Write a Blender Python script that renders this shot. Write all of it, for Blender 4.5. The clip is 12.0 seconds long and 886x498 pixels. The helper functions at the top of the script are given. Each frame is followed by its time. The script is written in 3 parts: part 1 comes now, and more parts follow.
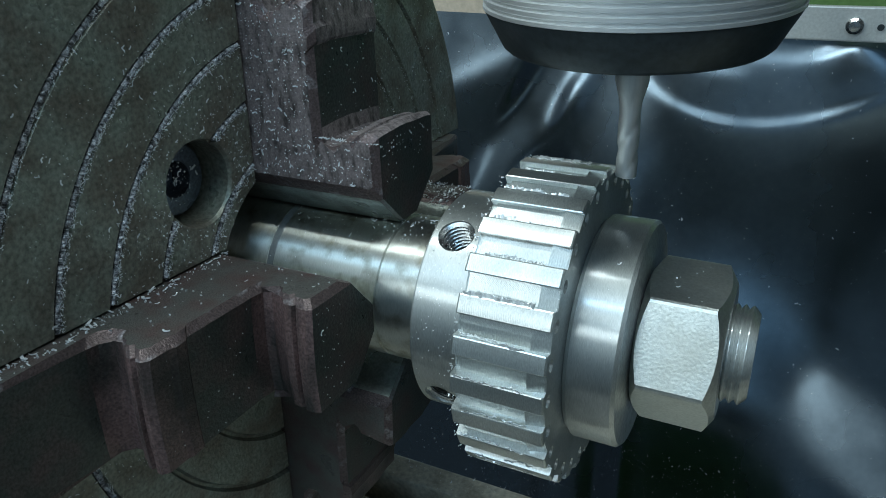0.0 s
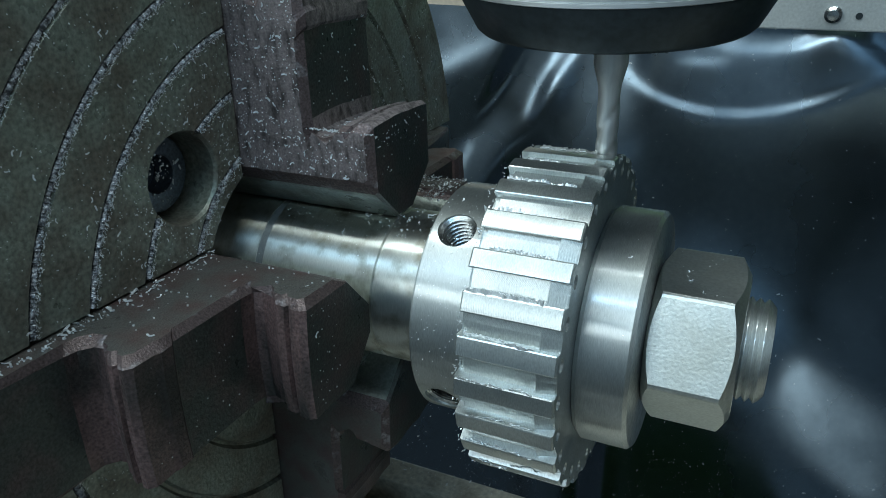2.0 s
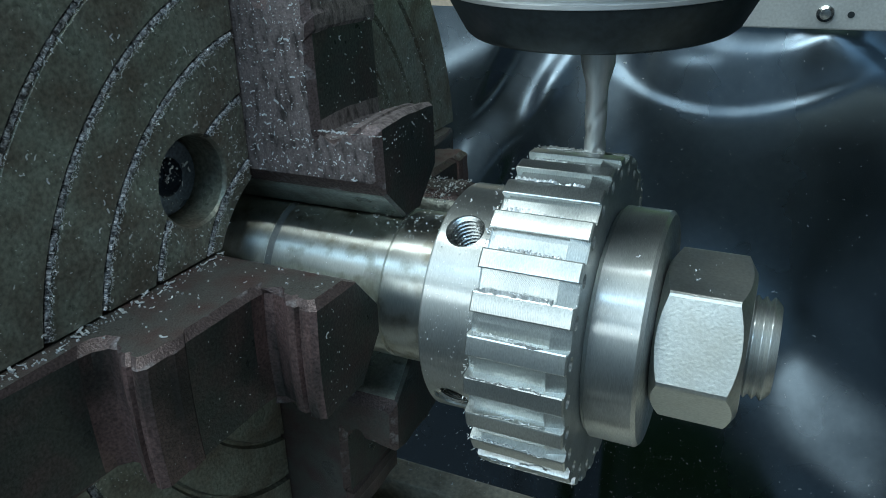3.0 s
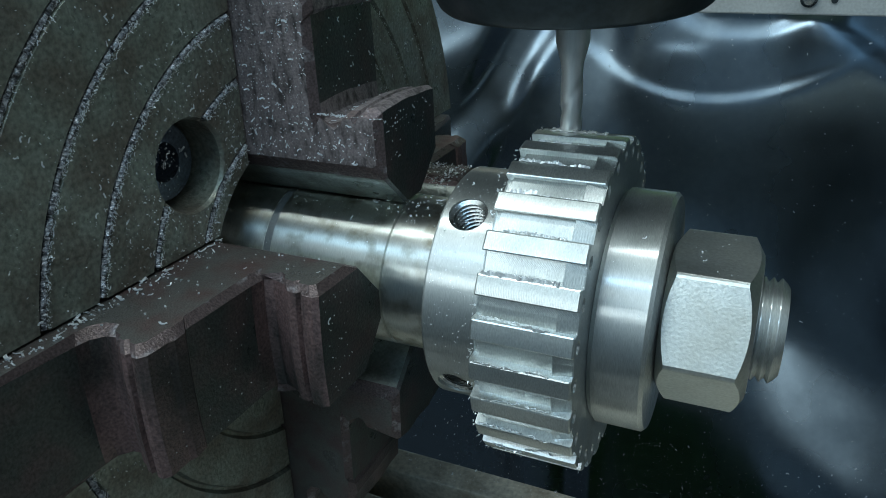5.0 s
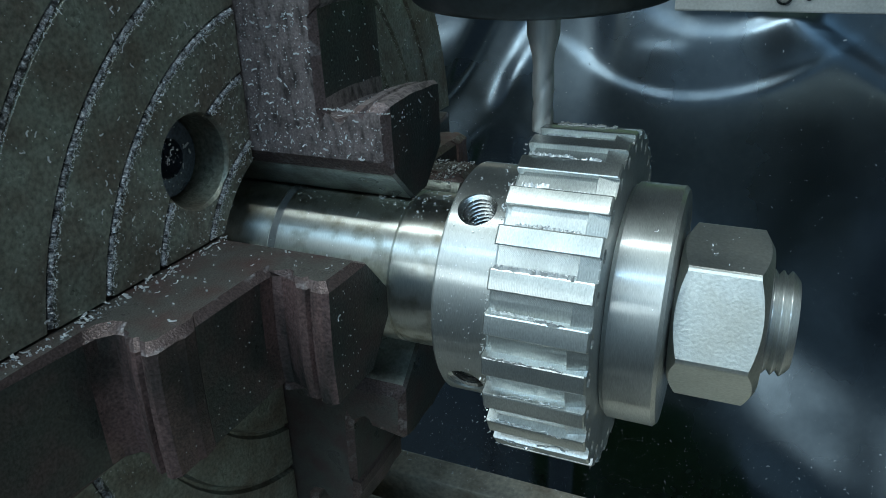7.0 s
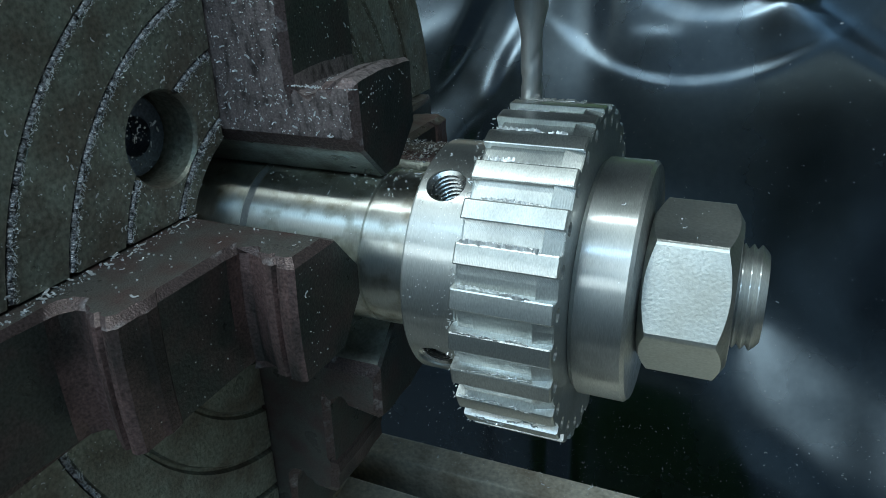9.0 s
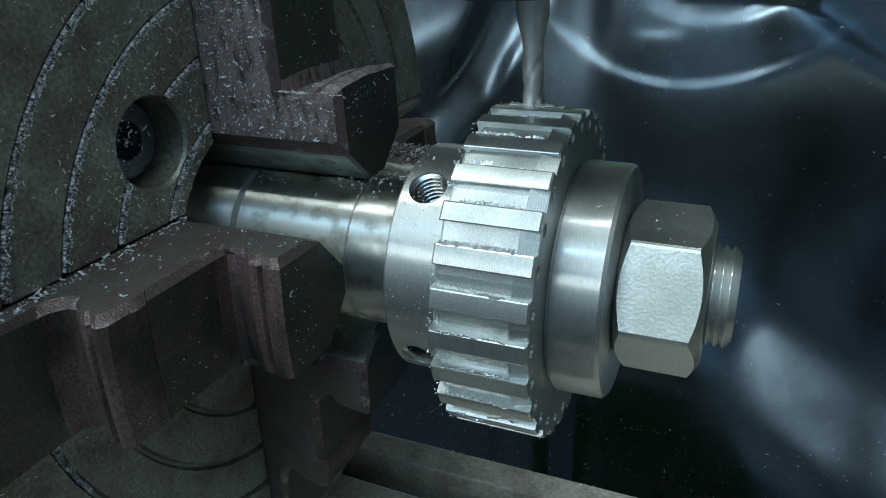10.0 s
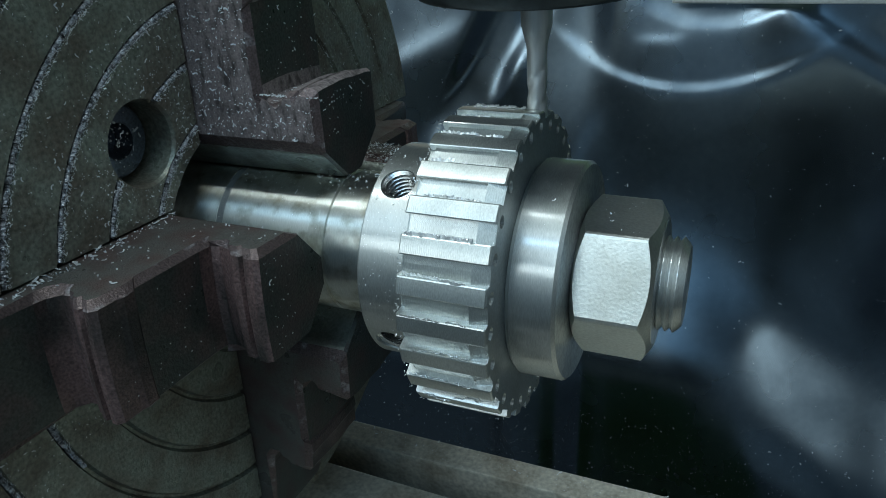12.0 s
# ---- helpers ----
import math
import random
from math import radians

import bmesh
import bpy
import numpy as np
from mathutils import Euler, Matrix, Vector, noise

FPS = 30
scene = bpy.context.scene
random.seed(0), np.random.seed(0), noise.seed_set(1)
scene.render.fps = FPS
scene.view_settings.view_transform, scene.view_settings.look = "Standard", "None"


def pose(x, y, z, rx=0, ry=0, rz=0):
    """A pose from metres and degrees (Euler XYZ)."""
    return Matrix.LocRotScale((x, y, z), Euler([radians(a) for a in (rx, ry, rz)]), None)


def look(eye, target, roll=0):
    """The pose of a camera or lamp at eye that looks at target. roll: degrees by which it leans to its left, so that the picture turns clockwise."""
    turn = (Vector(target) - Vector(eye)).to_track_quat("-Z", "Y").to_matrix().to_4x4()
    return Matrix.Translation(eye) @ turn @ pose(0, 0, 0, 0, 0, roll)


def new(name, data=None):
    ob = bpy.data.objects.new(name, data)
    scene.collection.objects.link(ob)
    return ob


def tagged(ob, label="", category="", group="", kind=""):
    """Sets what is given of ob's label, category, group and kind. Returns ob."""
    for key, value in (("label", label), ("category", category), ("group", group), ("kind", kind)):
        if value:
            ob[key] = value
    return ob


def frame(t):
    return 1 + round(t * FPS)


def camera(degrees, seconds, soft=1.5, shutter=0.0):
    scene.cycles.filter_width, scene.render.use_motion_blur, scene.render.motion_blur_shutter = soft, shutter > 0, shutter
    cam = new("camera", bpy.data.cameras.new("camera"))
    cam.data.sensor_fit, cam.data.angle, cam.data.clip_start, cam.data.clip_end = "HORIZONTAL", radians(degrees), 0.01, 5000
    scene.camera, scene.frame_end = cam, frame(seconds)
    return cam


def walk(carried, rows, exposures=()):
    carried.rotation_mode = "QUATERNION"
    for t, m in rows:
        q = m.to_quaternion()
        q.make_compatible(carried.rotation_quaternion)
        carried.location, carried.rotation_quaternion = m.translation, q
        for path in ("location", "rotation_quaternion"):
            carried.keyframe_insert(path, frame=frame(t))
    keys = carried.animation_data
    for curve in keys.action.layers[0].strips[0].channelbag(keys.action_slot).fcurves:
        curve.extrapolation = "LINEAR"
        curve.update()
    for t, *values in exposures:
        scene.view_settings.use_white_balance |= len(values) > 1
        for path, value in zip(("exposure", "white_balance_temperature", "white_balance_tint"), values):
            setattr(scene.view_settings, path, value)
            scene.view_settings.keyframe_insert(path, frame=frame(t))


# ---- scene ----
# ---- camera ----
cam = camera(62.2, 12.0, soft=0.7)
PATH = [
    (0.0, 17.70, -131.33, 89.08, 62.318, 2.854, 26.110),
    (0.5, 18.17, -131.26, 88.71, 62.419, 2.910, 25.879),
    (1.0, 17.34, -130.12, 87.57, 62.335, 2.827, 25.646),
    (1.5, 17.20, -128.22, 86.93, 62.308, 2.759, 25.075),
    (2.0, 17.18, -126.95, 85.37, 62.038, 2.911, 24.606),
    (2.5, 17.92, -127.93, 86.03, 62.209, 2.901, 24.410),
    (3.0, 19.61, -128.55, 86.01, 62.053, 3.176, 24.411),
    (5.0, 22.87, -128.45, 83.43, 61.533, 3.385, 23.700),
    (5.5, 23.19, -128.19, 82.78, 61.371, 3.269, 23.487),
    (6.0, 24.43, -129.12, 82.62, 61.364, 3.279, 23.178),
    (6.5, 25.30, -130.29, 82.89, 61.486, 3.298, 22.912),
    (7.0, 26.01, -129.67, 82.13, 61.558, 3.262, 22.593),
    (9.0, 27.65, -128.36, 78.76, 60.958, 3.579, 22.372),
    (9.5, 27.56, -128.69, 79.73, 61.002, 3.518, 22.405),
    (10.0, 28.28, -130.25, 80.35, 61.108, 3.685, 22.493),
    (10.5, 28.57, -131.07, 80.99, 61.147, 3.714, 22.491),
    (11.0, 29.34, -133.05, 81.93, 61.230, 3.740, 22.633),
    (11.5, 29.50, -135.36, 82.55, 61.370, 3.922, 22.742),
    (12.0, 30.15, -136.89, 82.73, 61.389, 4.014, 22.684),
]
walk(cam, [(t, pose(x / 1000, y / 1000, z / 1000, rx, ry, rz)) for t, x, y, z, rx, ry, rz in PATH],
     exposures=[(0.0, 0.76), (3.0, 0.76), (5.5, 0.74), (7.0, 0.72), (9.5, 0.62), (12.0, 0.57)])

# ---- light ----
world = bpy.data.worlds.new("workshop_air")
scene.world = world
world.use_nodes = True
world.node_tree.nodes["Background"].inputs[0].default_value = (0.30, 0.42, 0.55, 1)
world.node_tree.nodes["Background"].inputs[1].default_value = 0.006


def lamp(name, at, to, w, h, watts, colour):
    data = bpy.data.lights.new(name, "AREA")
    data.shape, data.size, data.size_y, data.energy, data.color = "RECTANGLE", w, h, watts, colour
    ob = new(name, data)
    ob.matrix_world = look(at, to)
    return ob


COOL = (0.83, 0.985, 1.01)
# a broad shop window high on the operator's side, a tube right overhead, a tube under the window;
# the last two are added helpers
lamp("shop_window_lamp", (-0.58, -0.80, 1.16), (0, 0, 0), 1.7, 0.70, 5.0, COOL)
lamp("ceiling_tube_lamp", (-0.42, -0.14, 1.30), (-0.42, 0, 0), 1.7, 0.11, 8.4, COOL)
lamp("front_tube_lamp", (-0.88, -1.10, 0.70), (-0.1, 0, 0), 1.8, 0.24, 5.2, COOL)
# added bluish fill that brightens the south wall for reflections
lamp("wall_wash_lamp", (0.0, -1.45, 1.90), (0.0, -2.45, 0.10), 1.8, 0.4, 17, (0.46, 0.82, 1.16))
# added panel far to the right, mirrored as the sheet's lower band
lamp("sheet_band_lamp", (1.69, -0.98, 0.56), (0, 0.2, -0.15), 0.7, 0.42, 0.62, COOL)


# ---- materials ----
def material(name, base, rough=0.4, metal=0.0, scale=40.0, vary=0.25, bump=0.15, stretch=(1, 1, 1), tint=None, tint_scale=12.0, tint_at=0.55, turned=0.0, marks=0, bump_dist=0.0004, tint_stretch=(1, 1, 1), oil=0.0):
    """A surface with grain, blotches of a second colour and fine relief."""
    m = bpy.data.materials.new(name)
    m.use_nodes = True
    nt = m.node_tree
    b = nt.nodes["Principled BSDF"]
    co = nt.nodes.new("ShaderNodeTexCoord")
    mp = nt.nodes.new("ShaderNodeMapping")
    mp.inputs["Scale"].default_value = stretch
    nt.links.new(co.outputs["Object"], mp.inputs[0])
    n1 = nt.nodes.new("ShaderNodeTexNoise")
    n1.inputs["Scale"].default_value, n1.inputs["Detail"].default_value = scale * 25, 6
    n2 = nt.nodes.new("ShaderNodeTexNoise")
    n2.inputs["Scale"].default_value, n2.inputs["Detail"].default_value = tint_scale * 4, 5
    nt.links.new(mp.outputs[0], n1.inputs[0])
    mp2 = nt.nodes.new("ShaderNodeMapping")
    mp2.inputs["Scale"].default_value = tint_stretch
    nt.links.new(co.outputs["Object"], mp2.inputs[0])
    nt.links.new(mp2.outputs[0], n2.inputs[0])
    ramp = nt.nodes.new("ShaderNodeMapRange")
    ramp.inputs[1].default_value, ramp.inputs[2].default_value = 0.3, 0.7
    ramp.inputs[3].default_value, ramp.inputs[4].default_value = 1 - vary, 1 + vary
    nt.links.new(n1.outputs[0], ramp.inputs[0])
    mix = nt.nodes.new("ShaderNodeMix")
    mix.data_type = "RGBA"
    mix.inputs[6].default_value = (*base, 1)
    mix.inputs[7].default_value = (*(tint or base), 1)
    edge = nt.nodes.new("ShaderNodeMapRange")
    edge.inputs[1].default_value, edge.inputs[2].default_value = tint_at - 0.1, tint_at + 0.15
    nt.links.new(n2.outputs[0], edge.inputs[0])
    nt.links.new(edge.outputs[0], mix.inputs[0])
    mul = nt.nodes.new("ShaderNodeMix")
    mul.data_type, mul.blend_type = "RGBA", "MULTIPLY"
    mul.inputs[0].default_value = 1
    nt.links.new(mix.outputs[2], mul.inputs[6])
    nt.links.new(ramp.outputs[0], mul.inputs[7])
    nt.links.new(mul.outputs[2], b.inputs["Base Color"])
    b.inputs["Metallic"].default_value = metal
    rr = nt.nodes.new("ShaderNodeMapRange")
    rr.inputs[1].default_value, rr.inputs[2].default_value = 0.3, 0.7
    rr.inputs[3].default_value, rr.inputs[4].default_value = max(rough - 0.1, 0.03), min(rough + 0.12, 1)
    nt.links.new(n2.outputs[0], rr.inputs[0])
    nt.links.new(rr.outputs[0], b.inputs["Roughness"])
    if oil:
        b.inputs["Coat Weight"].default_value, b.inputs["Coat Roughness"].default_value = oil, 0.17
        b.inputs["Coat IOR"].default_value = 2.1
    if turned:
        tg = nt.nodes.new("ShaderNodeTangent")
        tg.direction_type, tg.axis = "RADIAL", "X"
        nt.links.new(tg.outputs[0], b.inputs["Tangent"])
        b.inputs["Anisotropic"].default_value, b.inputs["Anisotropic Rotation"].default_value = turned, 0.25
    if bump:
        bp = nt.nodes.new("ShaderNodeBump")
        bp.inputs["Strength"].default_value, bp.inputs["Distance"].default_value = bump, bump_dist
        nt.links.new(n1.outputs[0], bp.inputs["Height"])
        nt.links.new(bp.outputs[0], b.inputs["Normal"])
        if marks:
            uv = nt.nodes.new("ShaderNodeSeparateXYZ")
            nt.links.new(co.outputs["UV"], uv.inputs[0])

            def calc(op, a, b_=None, c=None):
                nd = nt.nodes.new("ShaderNodeMath")
                nd.operation = op
                for sock, val in zip(nd.inputs, (a, b_, c)):
                    if isinstance(val, (int, float)):
                        sock.default_value = val
                    elif val is not None:
                        nt.links.new(val, sock)
                return nd.outputs[0]

            # arcs left by the end of the cutter, one after another along the tooth
            across = calc("MULTIPLY", uv.outputs[1], uv.outputs[1])
            arc = calc("SQRT", calc("MAXIMUM", calc("SUBTRACT", 12.0, across), 0.1))
            along = calc("ADD", calc("ADD", uv.outputs[0], arc), calc("MULTIPLY", n2.outputs[0], 1.6))
            fac = calc("SINE", calc("MULTIPLY", along, marks))
            b2 = nt.nodes.new("ShaderNodeBump")
            b2.inputs["Strength"].default_value, b2.inputs["Distance"].default_value = 0.20, 0.00006
            nt.links.new(fac, b2.inputs["Height"])
            nt.links.new(bp.outputs[0], b2.inputs["Normal"])
            nt.links.new(b2.outputs[0], b.inputs["Normal"])
    return m


STEEL = material("turned_steel", (0.57, 0.59, 0.57), 0.60, 1.0, 60, 0.18, 0.14, (12, 0.6, 0.6), (0.44, 0.455, 0.43), 22, 0.6, turned=0.7, oil=0.8)
MILLED = material("milled_steel", (0.54, 0.57, 0.55), 0.50, 1.0, 120, 0.16, 0.10, (1.5, 0.6, 0.6), (0.45, 0.48, 0.47), 20, turned=0.5, marks=14, oil=0.7)
FACE = material("faced_steel", (0.50, 0.53, 0.53), 0.48, 1.0, 60, 0.10, 0.10, (1, 1, 1), (0.34, 0.36, 0.36), 14)
OILED = material("oiled_arbor_steel", (0.70, 0.71, 0.66), 0.45, 1.0, 50, 0.12, 0.10, (10, 0.6, 0.6), (0.38, 0.36, 0.28), 60, 0.60, turned=0.93, oil=0.6)
NUTM = material("hammered_nut_steel", (0.60, 0.62, 0.59), 0.42, 1.0, 66, 0.10, 0.15, (1, 1, 1), (0.50, 0.50, 0.45), 16)
IRON = material("oily_cast_iron", (0.235, 0.255, 0.21), 0.34, 0.25, 45, 0.38, 0.4, (1, 1, 1), (0.16, 0.14, 0.11), 34, 0.50)
JAW = material("rusty_jaw_steel", (0.175, 0.112, 0.106), 0.38, 0.35, 70, 0.45, 0.5, (1, 1, 1), (0.040, 0.037, 0.034), 60, 0.50, tint_stretch=(1, 0.22, 0.22))
# oily jaw steel with the shade of the outward flats put into its colour
JAWDARK = material("shaded_oily_jaw_steel", (0.050, 0.058, 0.052), 0.34, 0.35, 70, 0.40, 0.3, (1, 1, 1), (0.085, 0.062, 0.058), 30, 0.55)
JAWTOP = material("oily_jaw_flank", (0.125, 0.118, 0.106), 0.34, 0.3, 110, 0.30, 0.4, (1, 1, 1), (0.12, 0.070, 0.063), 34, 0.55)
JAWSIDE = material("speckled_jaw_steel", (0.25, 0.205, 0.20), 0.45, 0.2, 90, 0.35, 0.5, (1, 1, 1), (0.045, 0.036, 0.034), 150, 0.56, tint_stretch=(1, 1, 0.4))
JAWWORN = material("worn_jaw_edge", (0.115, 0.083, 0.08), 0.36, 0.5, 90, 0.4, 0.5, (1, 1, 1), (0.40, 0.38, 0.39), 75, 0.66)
JAWGRIP = material("ground_jaw_grip", (0.30, 0.33, 0.30), 0.34, 0.85, 60, 0.2, 0.2, (1, 1, 1), (0.16, 0.16, 0.14), 30, 0.55)
SCREW = material("blued_screw_steel", (0.15, 0.18, 0.22), 0.30, 0.7, 60, 0.3, 0.2)
BLACK = material("black_oxide_steel", (0.045, 0.058, 0.064), 0.40, 0.6, 30, 0.2, 0.08)
SPIN = material("ground_spindle_steel", (0.68, 0.70, 0.70), 0.54, 1.0, 40, 0.10, 0.06, (0.4, 0.4, 14))
CARBIDE = material("bright_carbide", (0.80, 0.83, 0.83), 0.40, 0.75, 40, 0.10, 0.05, (1, 1, 0.1))
SHEET = material("polished_stainless_sheet", (0.25, 0.31, 0.365), 0.25, 1.0, 8, 0.06, 0.03, (1, 1, 1), (0.215, 0.275, 0.33), 3)
# table iron toned down as shade, so little light bounces onto the lower chuck
DARKBED = material("darkened_table_iron", (0.13, 0.125, 0.11), 0.4, 0.3, 24, 0.3, 0.2, (1, 1, 1), (0.07, 0.066, 0.06), 8)
ALU = material("aluminium_strip", (0.55, 0.57, 0.56), 0.5, 0.7, 30, 0.1, 0.1)
GREEN = material("green_machine_paint", (0.10, 0.19, 0.06), 0.45, 0.0, 12, 0.12, 0.1)
BEIGE = material("beige_machine_paint", (0.50, 0.42, 0.33), 0.55, 0.0, 12, 0.12, 0.1)
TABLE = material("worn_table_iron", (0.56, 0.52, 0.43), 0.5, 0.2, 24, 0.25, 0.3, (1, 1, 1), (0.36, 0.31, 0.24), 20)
CHIP = material("bright_steel_chips", (0.88, 0.90, 0.92), 0.42, 0.55, 40, 0.1, 0.0)
GRIT = material("packed_oily_chips", (0.72, 0.73, 0.77), 0.45, 0.4, 240, 0.5, 0.3, (1, 1, 1), (0.10, 0.10, 0.105), 260, 0.47)
BURR = material("torn_steel_burr", (0.84, 0.86, 0.86), 0.38, 0.6, 60, 0.15, 0.1)
THREAD = material("dark_thread_steel", (0.48, 0.49, 0.48), 0.22, 1.0, 60, 0.2, 0.1)
CONCRETE = material("workshop_concrete", (0.032, 0.036, 0.04), 0.8, 0.0, 1, 0.2, 0.1)
# lighter plaster for surfaces that bounce light into the steel
PALE = material("bounce_plaster", (0.42, 0.44, 0.45), 0.8, 0.0, 1, 0.15, 0.1)
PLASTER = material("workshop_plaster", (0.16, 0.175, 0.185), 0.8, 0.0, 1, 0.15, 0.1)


# ---- mesh helpers, in millimetres ----
MM = 0.001


def put(name, bm, mat, parent=None, label="", smooth=None):
    """Link a bmesh drawn in millimetres as one mesh object."""
    bmesh.ops.scale(bm, vec=(MM, MM, MM), verts=bm.verts)
    bmesh.ops.recalc_face_normals(bm, faces=bm.faces)
    me = bpy.data.meshes.new(name)
    if smooth is not None:
        for e in bm.edges:
            e.smooth = len(e.link_faces) == 2 and e.calc_face_angle(9) < radians(smooth)
        for f in bm.faces:
            f.smooth = True
    bm.to_mesh(me)
    bm.free()
    me.materials.append(mat)
    ob = new(name, me)
    if parent:
        ob.parent = parent
    return ob


def part(name, bm, mat, parent, label="", smooth=None):
    ob = put(name, bm, mat, parent, smooth=smooth)
    return tagged(ob, label) if label else ob


def thing(name, label, category, group="", kind=""):
    return tagged(new(name), label, category, group, kind)


def rings(loops, bm=None, cap=True):
    """Loft closed loops of points."""
    bm = bm or bmesh.new()
    vs = [[bm.verts.new(p) for p in lp] for lp in loops]
    n = len(loops[0])
    for a, b in zip(vs, vs[1:]):
        for i in range(n):
            bm.faces.new((a[i], a[(i + 1) % n], b[(i + 1) % n], b[i]))
    if cap:
        bm.faces.new(vs[0])
        bm.faces.new(vs[-1][::-1])
    return bm


def lathe(profile, seg=96, axis="x", at=(0, 0, 0), bm=None, cap=True):
    """Turn (along, radius) pairs about the x or z axis."""
    loops = []
    for a, r in profile:
        ring = []
        for i in range(seg):
            c, s = r * math.cos(2 * math.pi * i / seg), r * math.sin(2 * math.pi * i / seg)
            ring.append((a + at[0], c + at[1], s + at[2]) if axis == "x" else (c + at[0], s + at[1], a + at[2]))
        loops.append(ring)
    return rings(loops, bm, cap)


def block(x0, x1, y0, y1, z0, z1, bevel=0.0, bm=None):
    own = bm is None
    bm = bm or bmesh.new()
    v = [bm.verts.new((x, y, z)) for x in (x0, x1) for y in (y0, y1) for z in (z0, z1)]
    for q in ((0, 1, 3, 2), (4, 6, 7, 5), (0, 4, 5, 1), (2, 3, 7, 6), (0, 2, 6, 4), (1, 5, 7, 3)):
        bm.faces.new([v[i] for i in q])
    if bevel and own:
        bmesh.ops.recalc_face_normals(bm, faces=bm.faces)
        bmesh.ops.bevel(bm, geom=bm.edges[:], offset=bevel, segments=2, affect="EDGES", profile=0.6)
    return bm


def extrude(poly, h0, h1, turn, bm=None):
    """Extrude an (x, r) outline from lateral h0 to h1, turned about the x axis: r points along the angle."""
    a = radians(turn)
    rd, la = (math.cos(a), math.sin(a)), (-math.sin(a), math.cos(a))
    return rings([[(x, r * rd[0] + h * la[0], r * rd[1] + h * la[1]) for x, r in poly] for h in (h0, h1)], bm)


def carve(ob, bms):
    """Cut bmeshes drawn in millimetres out of an object, for good."""
    for bm in bms:
        cutter = put("cutter", bm, BLACK)
        mod = ob.modifiers.new("cut", "BOOLEAN")
        mod.operation, mod.solver, mod.object = "DIFFERENCE", "EXACT", cutter
        bpy.context.view_layer.update()
        dg = bpy.context.evaluated_depsgraph_get()
        me = bpy.data.meshes.new_from_object(ob.evaluated_get(dg))
        ob.modifiers.clear()
        old, ob.data = ob.data, me
        bpy.data.meshes.remove(old)
        bpy.data.objects.remove(cutter)
    return ob


def sharpen(ob, deg=35):
    bm = bmesh.new()
    bm.from_mesh(ob.data)
    for e in bm.edges:
        e.smooth = len(e.link_faces) == 2 and e.calc_face_angle(9) < radians(deg)
    for f in bm.faces:
        f.smooth = True
    bm.to_mesh(ob.data)
    bm.free()
    return ob


CARRIED = []   # what rides on the machine table


# ---- the room ----
def room():
    tagged(put("floor", block(-2500, 2500, -2500, 2500, -1150, -1100), CONCRETE), "grey concrete workshop floor", kind="structure")
    # unseen enclosure; ceiling, north and south walls are pale to act as reflectors
    tagged(put("ceiling", block(-2500, 2500, -2500, 2500, 2000, 2050), PALE), "unseen pale ceiling added to bounce light", kind="structure")
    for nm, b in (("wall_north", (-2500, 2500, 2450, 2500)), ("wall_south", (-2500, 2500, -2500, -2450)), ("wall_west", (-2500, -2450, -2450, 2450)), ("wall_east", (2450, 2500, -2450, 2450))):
        tagged(put(nm, block(*b, -1100, 2000), PALE if nm in ("wall_south", "wall_north") else PLASTER), "plain workshop wall added out of view", kind="structure")


room()


# ---- the polished splash sheet and what stands behind it ----
def sheet_y(x, z):
    """The dented sheet's depth: a flat sheet with soft buckles."""
    y = 300.0

    def ledge(at, width, rise, window):
        return rise * math.tanh((z - at) / width) * math.exp(-window ** 4)

    def leaned(at, soft, slope, window):
        return slope * soft * np.logaddexp(0.0, (z - at) / soft) * math.exp(-window ** 4)

    y += ledge(-48 + 14 * ((x + 12) / 53) ** 2, 3.4, 1.2, (x + 12) / 70)
    y += ledge(-13 + 13 * ((x - 1) / 40) ** 2, 3.4, 0.75, (x - 1) / 48)
    y += ledge(2 - 0.62 * abs(x - 34), 6, 3.0, (x - 75) / 42)
    y += ledge(-21, 3, 0.35, (x + 26) / 14)
    y += 33.0 * (math.tanh((z + 180 + 0.70 * 14 * math.log1p(math.exp((x - 9) / 14))) / 46) - 1)
    y += ledge(-62, 44, 14.5, (x + 84) / 26)
    y += ledge(-72, 44, 14.5, (x + 128 - 0.5 * (z + 31)) / 18)
    fold = -38 + 0.5 * (x + 194)
    y += ledge(fold, 9, 1.6, (x + 178) / 40) + leaned(fold, 5, 0.20, (x + 190) / 55)
    y += leaned(-48 + 14 * ((x + 12) / 53) ** 2, 5, 0.12, (x + 12) / 66)
    y += 1.2 * math.sin(x / 37.0 + z / 61.0) + 0.8 * math.sin(z / 23.0 - x / 90.0)
    return y


